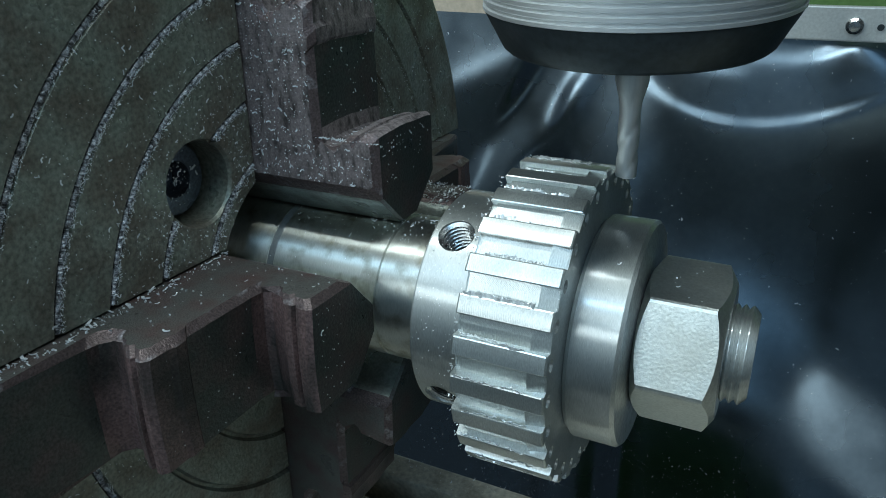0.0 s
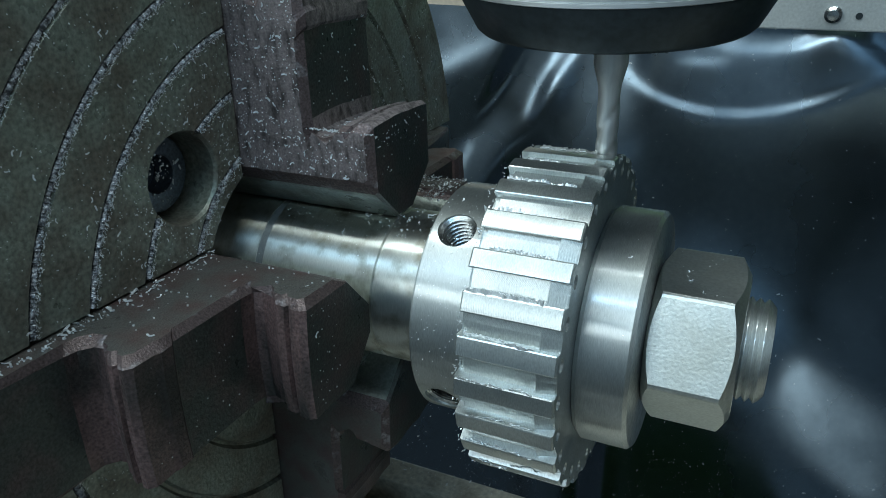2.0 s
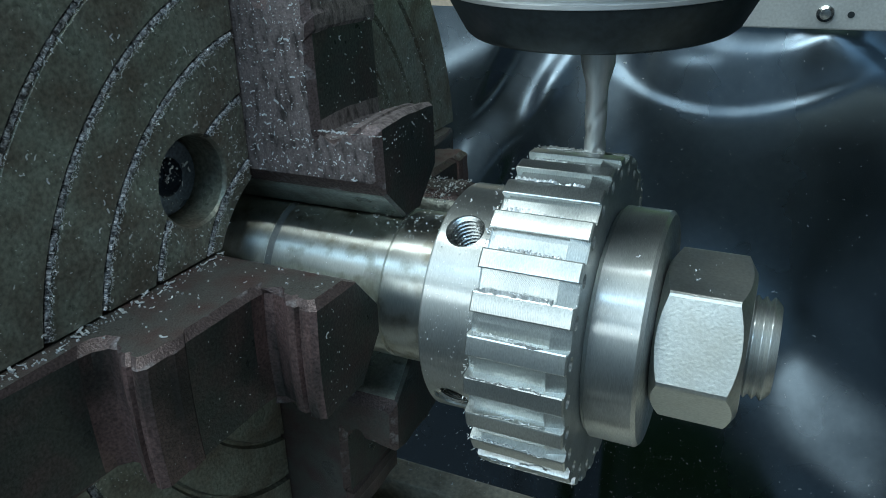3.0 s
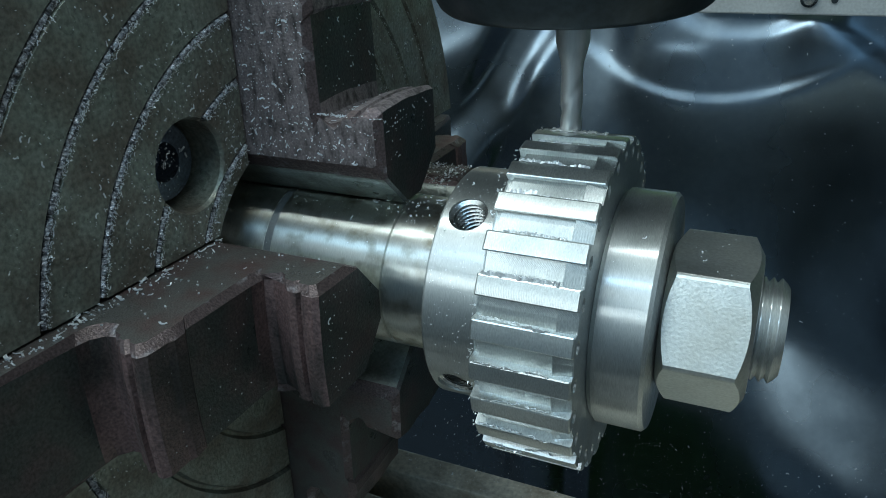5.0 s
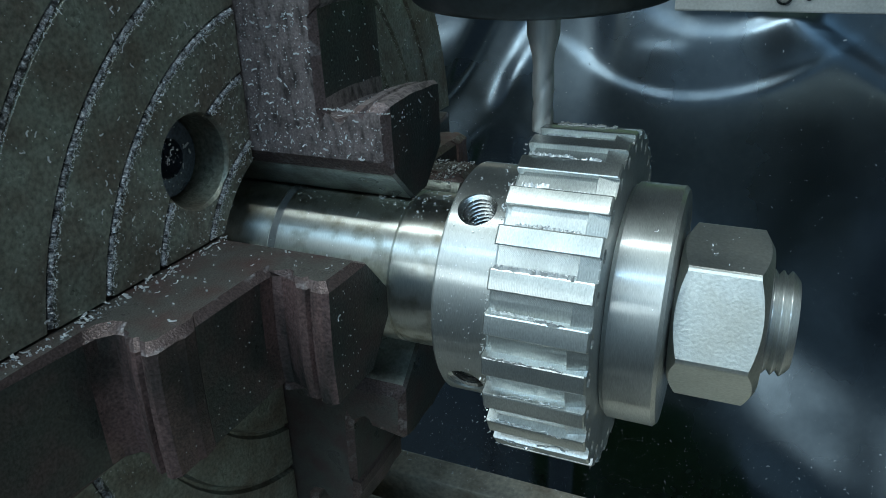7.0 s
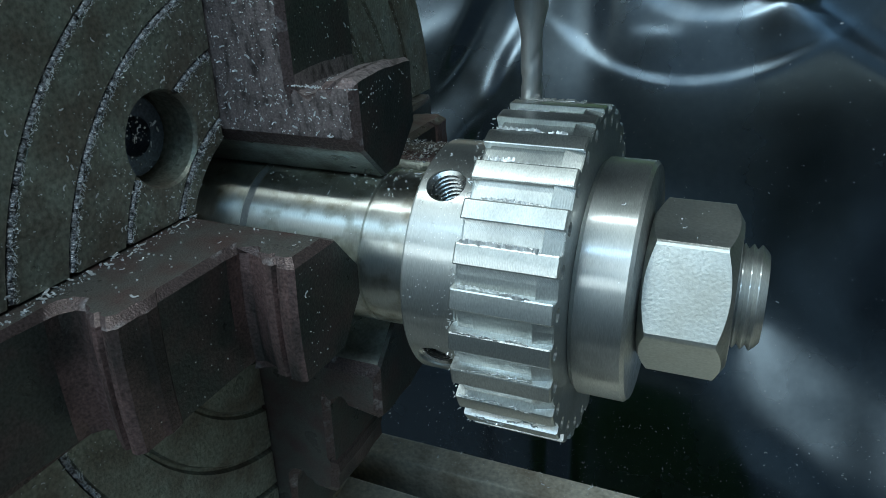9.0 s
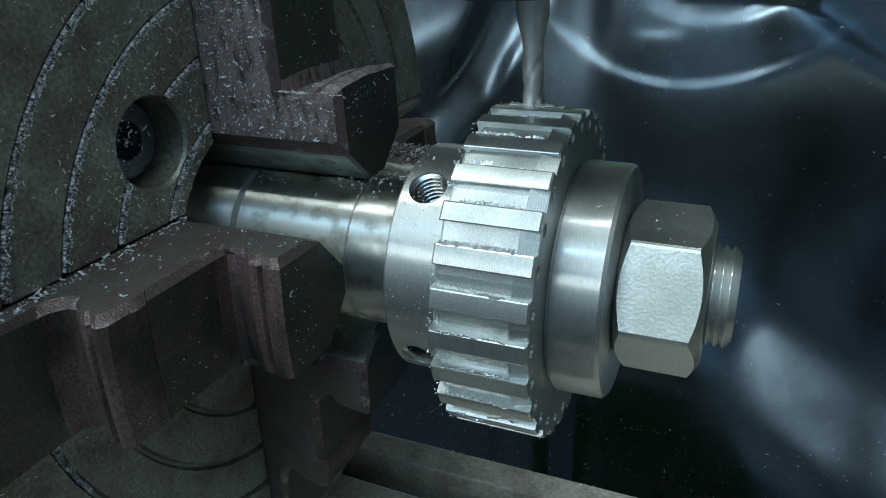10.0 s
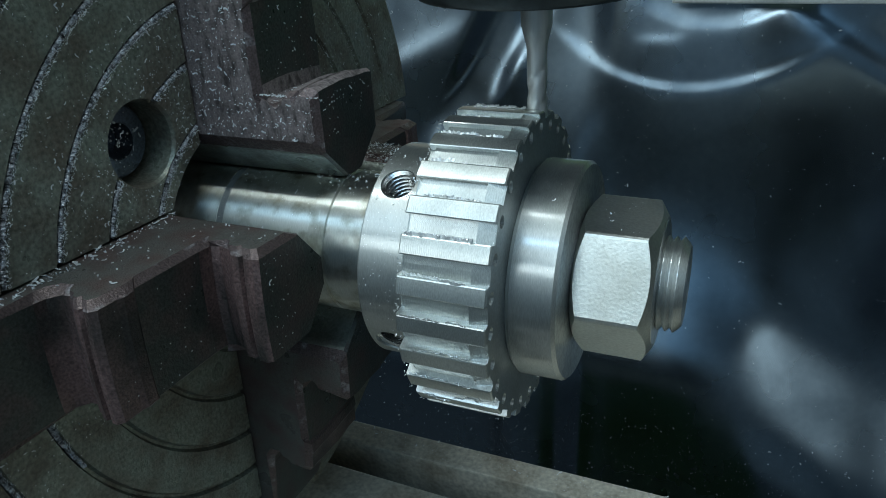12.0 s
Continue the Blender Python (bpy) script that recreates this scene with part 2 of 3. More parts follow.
def splash_sheet():
    t = thing("splash_sheet", "dented polished stainless splash sheet dotted with steel chips", "splash guard")
    bm = bmesh.new()
    nx, nz = 380, 260
    grid = [[bm.verts.new((x, sheet_y(x, z), z)) for z in np.linspace(-420, 4, nz)] for x in np.linspace(-430, 330, nx)]
    for i in range(nx - 1):
        for j in range(nz - 1):
            bm.faces.new((grid[i][j], grid[i + 1][j], grid[i + 1][j + 1], grid[i][j + 1]))
    ob = part("sheet", bm, SHEET, t, smooth=80)
    mod = ob.modifiers.new("thickness", "SOLIDIFY")
    mod.thickness, mod.offset = 0.0012, 1
    strip = part("edge_strip", block(-20, 420, 292, 296, 0, 17, 0.8), ALU, t, "pale aluminium edge strip")
    bm = lathe([(291.9, 4.2), (290.6, 4.0), (289.4, 2.6), (289.2, 0.4)], 20)
    bmesh.ops.rotate(bm, cent=(0, 0, 0), matrix=Matrix.Rotation(radians(90), 3, "Z"), verts=bm.verts)
    bmesh.ops.translate(bm, vec=(33, 0, 8), verts=bm.verts)
    part("screw", bm, THREAD, strip, "small domed steel screw")
    bm = lathe([(291.9, 1.6), (291.5, 1.6)], 16)
    bmesh.ops.rotate(bm, cent=(0, 0, 0), matrix=Matrix.Rotation(radians(90), 3, "Z"), verts=bm.verts)
    bmesh.ops.translate(bm, vec=(44.5, 0, 7.6), verts=bm.verts)
    part("screw_hole", bm, BLACK, strip, "dark empty screw hole")


splash_sheet()


def machine_column():
    t = thing("machine_column", "green painted milling machine column behind the splash sheet", "machine")
    part("column", block(-120, 500, 370, 540, -1100, 80, 6), GREEN, t)
    t = thing("sheet_metal_cabinet", "beige painted sheet metal cabinet behind the splash sheet", "cabinet")
    part("cabinet_body", block(-420, -128, 372, 512, -1100, 90, 6), BEIGE, t)


machine_column()


# ---- spindle and cutter ----
SX, SY = -12.75, 8.4


def spindle():
    t = thing("collet_chuck", "spinning ribbed steel collet chuck with a black tapered nose", "tool holder")
    prof = [(65.2, 27.9)]
    z = 65.2
    while z < 100:
        prof += [(z + 0.15, 28.2), (z + 0.75, 28.2), (z + 0.9, 27.75), (z + 1.3, 27.75)]
        z += 1.45
    prof += [(140, 28.2), (141, 27)]
    part("holder_body", lathe(prof, 96, "z"), SPIN, t, "bright ribbed steel body", 40)
    nose = part("nose_nut", lathe([(57.6, 8.0), (57.6, 22.6), (57.8, 23.8), (58.5, 24.6), (64.6, 27.75), (65.15, 27.85), (65.15, 20)], 96, "z"), BLACK, t, "black oxide tapered nose", 40)
    part("collet", lathe([(57.2, 3.2), (57.0, 7.5), (57.7, 7.9)], 48, "z"), SPIN, nose)
    m = thing("end_mill", "small bright end mill clamped in the collet chuck", "cutting tool")
    loops = []
    for z, r, cut in [(58, 3.2, 0), (50.6, 3.2, 0), (46.6, 2.2, 0), (45.5, 2.12, 0.05)] + [(45.5 - k * 0.6, 2.12, 0.3 if k > 3 else 0.1) for k in range(1, 24)] + [(31.2, 2.1, 0.3)]:
        ring = []
        for i in range(32):
            a = 2 * math.pi * i / 32
            rr = r - cut * max(0.0, math.sin(2 * (a + (45.5 - z) * 0.42))) ** 2
            ring.append((rr * math.cos(a), rr * math.sin(a), z))
        loops.append(ring)
    part("cutter", rings(loops), CARBIDE, m, smooth=50)
    return [t, m]


SPINNING = spindle()


# ---- four-jaw chuck ----
FACEX, ROT = -92.5, -5.0
HOLE_A, HOLE_R = 130.2, 42.7


def chuck():
    t = thing("four_jaw_chuck", "large oily dark cast iron four-jaw chuck speckled with swarf", "chuck")
    prof = [(-165, 60), (-165, 98), (-163.5, 99.5), (-96, 99.5), (FACEX + 1.0 - 2.5, 99.0), (FACEX, 96.5)]
    for r in (81.6, 69.6, 58.0, 45.6, 32.6):
        prof += [(FACEX, r + 0.9), (FACEX - 1.1, r + 0.35), (FACEX - 1.1, r - 0.35), (FACEX, r - 0.9)]
    prof += [(FACEX, 29.0), (FACEX - 0.8, 28.2), (-120, 28.2)]
    body = part("chuck_body", lathe(prof, 160), IRON, t, "dark cast iron body with concentric grooves")
    cuts = []
    for k in range(4):
        cuts.append(extrude([(FACEX + 9, 20), (FACEX + 9, 110), (FACEX - 40, 110), (FACEX - 40, 20)], -13.6, 13.6, ROT + 90 * k))
    a = radians(HOLE_A)
    cuts.append(lathe([(FACEX + 5, 10.4), (FACEX + 0.2, 9.6), (FACEX - 0.8, 9.0), (FACEX - 18, 8.9)], 48, at=(0, HOLE_R * math.cos(a), HOLE_R * math.sin(a))))
    carve(body, cuts)
    sharpen(body, 30)
    cy, cz = HOLE_R * math.cos(a), HOLE_R * math.sin(a)
    part("cap_screw", lathe([(FACEX - 18, 8.2), (FACEX - 7.8, 8.2), (FACEX - 7.0, 7.6), (FACEX - 7.0, 4.0), (FACEX - 12, 3.8)], 6 * 8, at=(0, cy, cz)), SCREW, t, "black socket head cap screw in a counterbore", 40)
    return t


def jaw(k):
    t = thing("chuck_jaw", "pitted grey-brown stepped steel chuck jaw sprinkled with chips" if k == 1 else "rusty brown stepped hardened steel chuck jaw", "chuck jaw", "jaws of the chuck")
    out = [(-112, 30), (-112, 90), (-90.2, 90), (-88.8, 83), (-87.4, 67.4), (-86.9, 65.2), (-85.4, 63.0), (-82.6, 62.7), (-81.5, 64.6), (-79.9, 65.0), (-79.0, 66.2), (-77.9, 66.4), (-77.5, 65.6), (-76.9, 65.7), (-76.5, 66.5), (-75.4, 66.5), (-74.3, 65.4), (-74.2, 61.2),
           (-73.7, 60.0), (-73.9, 57.4), (-74.5, 56.6), (-74.3, 39.4), (-73.8, 36.2), (-72.2, 35.4), (-69.0, 36.4), (-67.7, 37.2), (-66.9, 38.6), (-65.0, 38.8), (-64.5, 38.0), (-63.9, 38.1), (-63.4, 39.1), (-61.2, 39.4), (-60.1, 38.6)]
    a = radians(ROT + 90 * k)
    rd, la = (math.cos(a), math.sin(a)), (-math.sin(a), math.cos(a))
    bm = bmesh.new()

    def loop(h):
        inner = 17.3 + max(0.0, abs(h) - 3.2) * 0.90
        pts = out + [(-59.8, inner + 0.7), (-60.6, inner), (-112, inner)]
        return [(x, r * rd[0] + h * la[0], r * rd[1] + h * la[1]) for x, r in pts]

    hs = [-13.1, -11.7, -9.8, -8, -5.5, -3.2, 0, 3.2, 5.5, 8, 9.8, 11.7, 13.1]
    loops = [loop(h) for h in hs]
    for i, s in ((0, 2.6), (-1, 2.6)):
        loops[i] = [tuple(Vector(p) + Vector((-s * 0.6 if p[0] > -88 else 0, (-s if p[1] * rd[0] + p[2] * rd[1] > 36 else s) * rd[0] * 0.6, (-s if p[1] * rd[0] + p[2] * rd[1] > 36 else s) * rd[1] * 0.6))) for p in loops[i]]
    # the steps are arcs about the chuck's axis, knocked and worn along their edges
    for h, lp in zip(hs, loops):
        for i, (x, r) in enumerate(out):
            if x > -90:
                w = noise.noise(Vector((x * 0.5, r * 0.5, h * 0.16 + 9 * k))) * 0.55 + noise.noise(Vector((x, r, h * 0.7 + 5 * k))) * 0.22
                lift = 0.35 * (13.1 ** 2 - h * h) / (2 * r) + w * 0.6
                lp[i] = (lp[i][0] + w * 0.5, lp[i][1] + lift * rd[0], lp[i][2] + lift * rd[1])
    rings(loops, bm)
    bm.faces.ensure_lookup_table()
    n, bands = len(loops[0]), len(hs) - 1
    # broad flats take the shaded copy of the jaw steel
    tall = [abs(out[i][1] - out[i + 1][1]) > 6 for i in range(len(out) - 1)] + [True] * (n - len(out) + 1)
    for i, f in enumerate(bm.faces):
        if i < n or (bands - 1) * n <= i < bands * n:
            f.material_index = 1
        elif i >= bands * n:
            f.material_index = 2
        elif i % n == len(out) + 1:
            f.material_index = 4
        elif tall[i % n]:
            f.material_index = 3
    bmesh.ops.recalc_face_normals(bm, faces=bm.faces)
    radial = Vector((0, rd[0], rd[1]))
    slide_cut, step_cut = (Vector((-90.6, 0, 0)), Vector((1, 0, 0))), (radial * 50, radial)
    for nm, lab, cutsets in (("slide", "oily slide running in the chuck slot", [(slide_cut, 1)]), ("outer_step", "worn outer gripping step", [(slide_cut, -1), (step_cut, -1)]), ("inner_step", "worn inner gripping step", [(slide_cut, -1), (step_cut, 1)])):
        piece = bm.copy()
        for (co, no), side in cutsets:
            bmesh.ops.bisect_plane(piece, geom=piece.verts[:] + piece.edges[:] + piece.faces[:], plane_co=co, plane_no=no * side, clear_outer=True)
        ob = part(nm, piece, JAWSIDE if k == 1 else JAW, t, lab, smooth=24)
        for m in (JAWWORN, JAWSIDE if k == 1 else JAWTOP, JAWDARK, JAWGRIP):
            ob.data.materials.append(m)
    bm.free()
    return t


CARRIED.append(chuck())
for k in range(4):
    CARRIED.append(jaw(k))


# ---- arbor, gear and nut ----
def arbor():
    t = thing("arbor", "oily turned steel arbor clamped in the chuck jaws", "arbor")
    shank = part("shank", lathe([(-112, 15), (-112, 17.2), (-90.2, 17.2), (-90.0, 16.9), (-88.4, 16.9), (-88.2, 17.2), (-60.4, 17.2), (-60.2, 16.6), (-59.6, 16.6), (-59.4, 17.2), (-47.0, 17.2), (-47, 12)], 96), OILED, t, smooth=40)
    part("scribed_ring", lathe([(-90.1, 16.6), (-90.1, 17.05), (-88.3, 17.05), (-88.3, 16.6)], 96, cap=False), FACE, shank, "dark blue stained ring on the arbor", 40)
    part("collar", lathe([(-15.1, 20), (-15.1, 23.2), (-14.6, 23.4), (-14.2, 24.0), (-5.6, 24.0), (-4.9, 23.3), (-4.8, 12)], 128), STEEL, t, "bright turned clamping collar", 40)
    prof = [(-5, 6)]
    x = -5.0
    while x < 15.6:
        prof += [(x, 9.1), (x + 0.65, 10.0), (x + 0.85, 10.0)]
        x += 1.5
    prof += [(16.2, 9.2), (16.8, 8.4), (16.8, 1)]
    part("thread", lathe(prof, 64), STEEL, t, "threaded arbor end", 30)
    return t


def nut():
    t = thing("hex_nut", "heavy bright hexagon nut tightened against the collar", "nut")
    x0, x1, af = -4.4, 11.6, 15.0
    loops = [[], [], [], []]
    for i in range(192):
        th = 2 * math.pi * i / 192
        rh = min(af / math.cos((th + math.pi / 6) % (math.pi / 3) - math.pi / 6), 17.1)
        c, q = math.cos(th + radians(122.8 + 30)), math.sin(th + radians(122.8 + 30))
        for k, (x, r) in enumerate(((x0, 14.2), (x0 + (rh - 14.2) * 0.62, rh), (x1 - (rh - 13.9) * 0.62, rh), (x1, 13.9))):
            loops[k].append((x, r * c, r * q))
    bm = rings(loops)
    part("nut_body", bm, NUTM, t, smooth=14)
    part("washer_face", lathe([(11.4, 9.0), (11.4, 13.6), (11.75, 13.3), (11.75, 10.2)], 64), STEEL, t)
    return t


TEETH, GR, SLOT0 = 27, 34.05, 76.0


def gear():
    t = thing("slotted_gear", "bright half-machined steel gear blank with milled slots and burrs", "gear")

    def outline(floor, gr, x):
        pts = []
        for k in range(TEETH):
            rot = radians(k * 360 / TEETH)
            c, s = math.cos(rot), math.sin(rot)
            ya, yb = SY - 1.62, SY + 2.40
            za, zb = math.sqrt(gr * gr - ya * ya), math.sqrt(gr * gr - yb * yb)
            w = 0.24
            a0, a1 = math.atan2(za, ya) + w / gr, math.atan2(zb, yb) + 2 * math.pi / TEETH - w / gr
            ab = math.atan2(zb, yb) - w / gr
            local = [(gr * math.cos(ab), gr * math.sin(ab)), (yb, zb - 0.12), (yb, floor - 0.26), (ya, floor + 0.26), (ya, za - 0.12), (gr * math.cos(a0), gr * math.sin(a0))]
            local += [(gr * math.cos(a0 + (a1 - a0) * j / 5), gr * math.sin(a0 + (a1 - a0) * j / 5)) for j in range(1, 5)]
            pts += [(x, y * c - z * s, y * s + z * c) for y, z in local]
        return pts

    st = [(-33.6, 30.3, GR - 0.25), (-33.3, 30.2, GR), (-32.5, 30.2, GR), (-32.3, 31.2, GR), (-19.0, 31.2, GR), (-18.7, 32.2, GR), (-15.5, 31.5, GR), (-15.2, 31.4, GR - 0.3)]
    bm = rings([outline(f, g, x) for x, f, g in st])
    body = part("toothed_rim", bm, MILLED, t, "milled rim of slotted teeth")
    drill = bmesh.new()
    for k in range(TEETH):
        a = radians(SLOT0 + 180 / TEETH + k * 360 / TEETH)
        lathe([(-10, 1.35), (-15.15, 1.35), (-15.9, 0.8), (-19, 0.8)], 14, at=(0, 31.0 * math.cos(a), 31.0 * math.sin(a)), bm=drill)
    carve(body, [drill])
    layer = body.data.uv_layers.new(name="UVMap")
    pitch = 2 * math.pi / TEETH
    land = math.atan2(math.sqrt(GR * GR - SY * SY), SY + 0.39) + pitch / 2
    for p in body.data.polygons:
        mid = land + round((math.atan2(p.center.z, p.center.y) - land) / pitch) * pitch
        for li in p.loop_indices:
            v = body.data.vertices[body.data.loops[li].vertex_index].co
            off = (math.atan2(v.z, v.y) - mid + math.pi) % (2 * math.pi) - math.pi
            layer.data[li].uv = (v.x / MM + 3.1 * math.sin(mid * 7), off * GR)
    body.data.materials.append(FACE)
    for p in body.data.polygons:
        if p.normal.x > 0.95 and p.center.x > -0.0155:
            p.material_index = 1
    hub = part("hub", lathe([(-47.3, 12), (-47.3, 24.2), (-46.7, 24.85), (-33.5, 24.85), (-33.5, 12)], 128), STEEL, t, "turned hub with tapped holes")
    cuts = []
    holes = []
    for deg in (117.5, 207.5):
        a = radians(deg)
        bm = lathe([(14, 3.9), (30, 3.9)], 36, "z")
        m = Matrix.Translation((-41.7, 0, 0)) @ Matrix.Rotation(a - math.pi / 2, 4, "X")
        bmesh.ops.transform(bm, matrix=m, verts=bm.verts)
        cuts.append(bm)
        prof = [(14.2, 0.2), (14.2, 3.5)]
        z = 14.2
        while z < 23.6:
            prof += [(z + 0.12, 3.1), (z + 0.30, 3.1), (z + 0.75, 3.91), (z + 0.95, 3.91)]
            z += 1.15
        bm = bmesh.new()
        loops = []
        for zz, r in prof:
            loops.append([tuple(m @ Vector((r * math.cos(2 * math.pi * i / 36), r * math.sin(2 * math.pi * i / 36), zz))) for i in range(36)])
        rings(loops, bm, cap=False)
        holes.append(bm)
    carve(hub, cuts)
    sharpen(hub, 30)
    for bm in holes:
        part("tapped_hole", bm, THREAD, hub, "dark threaded hole wall", 20)
    # torn burrs along the slots
    rnd = random.Random(5)
    bm = bmesh.new()
    for k in range(TEETH):
        rot = radians(k * 360 / TEETH)
        c, s = math.cos(rot), math.sin(rot)
        x = -33.0 + rnd.uniform(0, 3)
        while x < -19.5:
            end = min(x + rnd.uniform(5, 14), -19.0)
            z0, lean = rnd.uniform(32.4, 33.5), rnd.uniform(0.3, 0.75)
            loops = []
            while x < end:
                z0 += rnd.gauss(0, 0.10)
                z0 = min(max(z0, 32.2), 33.7)
                out, up = abs(rnd.gauss(lean, 0.16)), rnd.gauss(0.16, 0.08)
                y0 = SY - 1.66
                sec = [(x, y0, z0), (x + rnd.uniform(-0.2, 0.2), y0 + out, z0 + up), (x + rnd.uniform(-0.2, 0.2), y0 + out, z0 + up - 0.1), (x, y0, z0 - 0.14)]
                loops.append([(p[0], p[1] * c - p[2] * s, p[1] * s + p[2] * c) for p in sec])
                x += rnd.uniform(0.10, 0.26)
            if len(loops) > 1:
                rings(loops, bm)
            x += rnd.uniform(0.1, 1.3)
    for k in range(TEETH):
        rot = radians(k * 360 / TEETH)
        c, q = math.cos(rot), math.sin(rot)
        for i in range(6):
            right = rnd.random() < 0.2
            y0 = SY + rnd.uniform(-1.8, 1.8)
            z0 = math.sqrt(GR * GR - y0 * y0) - (rnd.uniform(0, 2.0) if abs(y0 - SY) < 1.6 else 0.1)
            x0, d = (-15.3, 1) if right else (-33.5, -1)
            ln, wd = rnd.uniform(0.15, 0.6) * (0.6 if right else 1), rnd.uniform(0.08, 0.25)
            quad = [(x0, y0, z0), (x0, y0 + wd, z0), (x0 + d * ln, y0 + wd + rnd.uniform(-0.4, 0.4), z0 + rnd.uniform(-0.1, 0.6)), (x0 + d * ln * 0.8, y0 + rnd.uniform(-0.4, 0.3), z0 + rnd.uniform(0, 0.5))]
            rings([[(p[0], p[1] * c - p[2] * q, p[1] * q + p[2] * c) for p in quad], [(p[0], p[1] * c - (p[2] - 0.08) * q, p[1] * q + (p[2] - 0.08) * c) for p in quad]], bm)
    tagged(part("burr_fringe", bm, BURR, body, "torn bright burrs along the slots"), kind="stuff")
    return t


CARRIED += [arbor(), nut(), gear()]


# ---- machine table ----
def table():
    t = thing("machine_table", "worn oily cast iron milling machine table with T slots", "machine table")
    zt = -120

    def swung(bm, deg):
        bmesh.ops.rotate(bm, cent=(-60, 48, 0), matrix=Matrix.Rotation(radians(deg), 3, "Z"), verts=bm.verts)
        return bm

    # bed and front ribs carry the darkened tone, the rear ribs the table's own
    part("table_bed", block(-420, 215, -190, 56.5, zt - 60, zt - 24.2, 1.0), DARKBED, t, "iron bed of the table, darkened under its slots")
    for y0, y1, mat, lab in ((-190, -140, DARKBED, ""), (-127, -54, DARKBED, ""), (-41, 31.5, TABLE, ""), (45.5, 56.5, TABLE, "pale worn rear rib of the table")):
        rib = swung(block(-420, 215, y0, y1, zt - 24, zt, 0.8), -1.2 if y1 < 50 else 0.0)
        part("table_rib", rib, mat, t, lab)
    base = thing("dividing_head", "dark cast iron dividing head body behind the chuck", "dividing head")
    part("head_body", block(-330, -166, -75, 75, zt, 80, 8), IRON, base)
    return [t, base]


CARRIED += table()


def machine_knee():
    t = thing("machine_knee", "green painted cast iron knee and saddle under the table", "machine")
    part("saddle", block(-150, 150, -150, 10, -240, -182, 4), TABLE, t, "oily iron saddle")
    part("knee", block(-120, 120, -130, 0, -1100, -240, 8), GREEN, t)


machine_knee()


# ---- swarf ----
def curl(bm, at, normal, size, rnd):
    """One curled chip: a short bent ribbon with thickness."""
    n = Vector(normal).normalized()
    u = n.orthogonal().normalized()
    u.rotate(Matrix.Rotation(rnd.uniform(0, 6.28), 3, n))
    v = n.cross(u)
    bend, w, th = rnd.uniform(0.4, 2.4), size * rnd.uniform(0.16, 0.34), size * 0.07
    loops = []
    for i in range(5):
        a = bend * (i / 4 - 0.5)
        c = Vector(at) + u * (size * math.sin(a) / max(bend, 0.3)) + v * (size * (1 - math.cos(a)) / max(bend, 0.3)) + n * (th + size * 0.25 * rnd.random() * abs(i - 2) / 2)
        out = (u * -math.sin(a) + v * math.cos(a))
        loops.append([tuple(c + out * w / 2), tuple(c + out * w / 2 + n * th), tuple(c - out * w / 2 + n * th), tuple(c - out * w / 2)])
    rings(loops, bm)


def speck(bm, at, normal, size, rnd):
    """One crumb of swarf: a small bent sliver."""
    n = Vector(normal).normalized()
    u = n.orthogonal().normalized()
    u.rotate(Matrix.Rotation(rnd.uniform(0, 6.28), 3, n))
    v = n.cross(u)
    c = Vector(at)
    w = size * rnd.uniform(0.25, 0.9)
    low = [c + u * size * 0.5, c + v * w * 0.5, c - u * size * rnd.uniform(0.2, 0.6), c - v * w * rnd.uniform(0.2, 0.6)]
    h = n * size * rnd.uniform(0.2, 0.7)
    rings([[tuple(p) for p in low], [tuple(p + h + u * size * rnd.uniform(-0.2, 0.2) + v * size * rnd.uniform(-0.2, 0.2)) for p in low]], bm)


def crumb(bm, at, normal, rnd, big=1.0):
    """Mostly crumbs, now and then a curl."""
    if rnd.random() < 0.88:
        speck(bm, at, normal, rnd.uniform(0.14, 0.42) * big, rnd)
    else:
        curl(bm, at, normal, rnd.uniform(0.4, 1.4) * big, rnd)


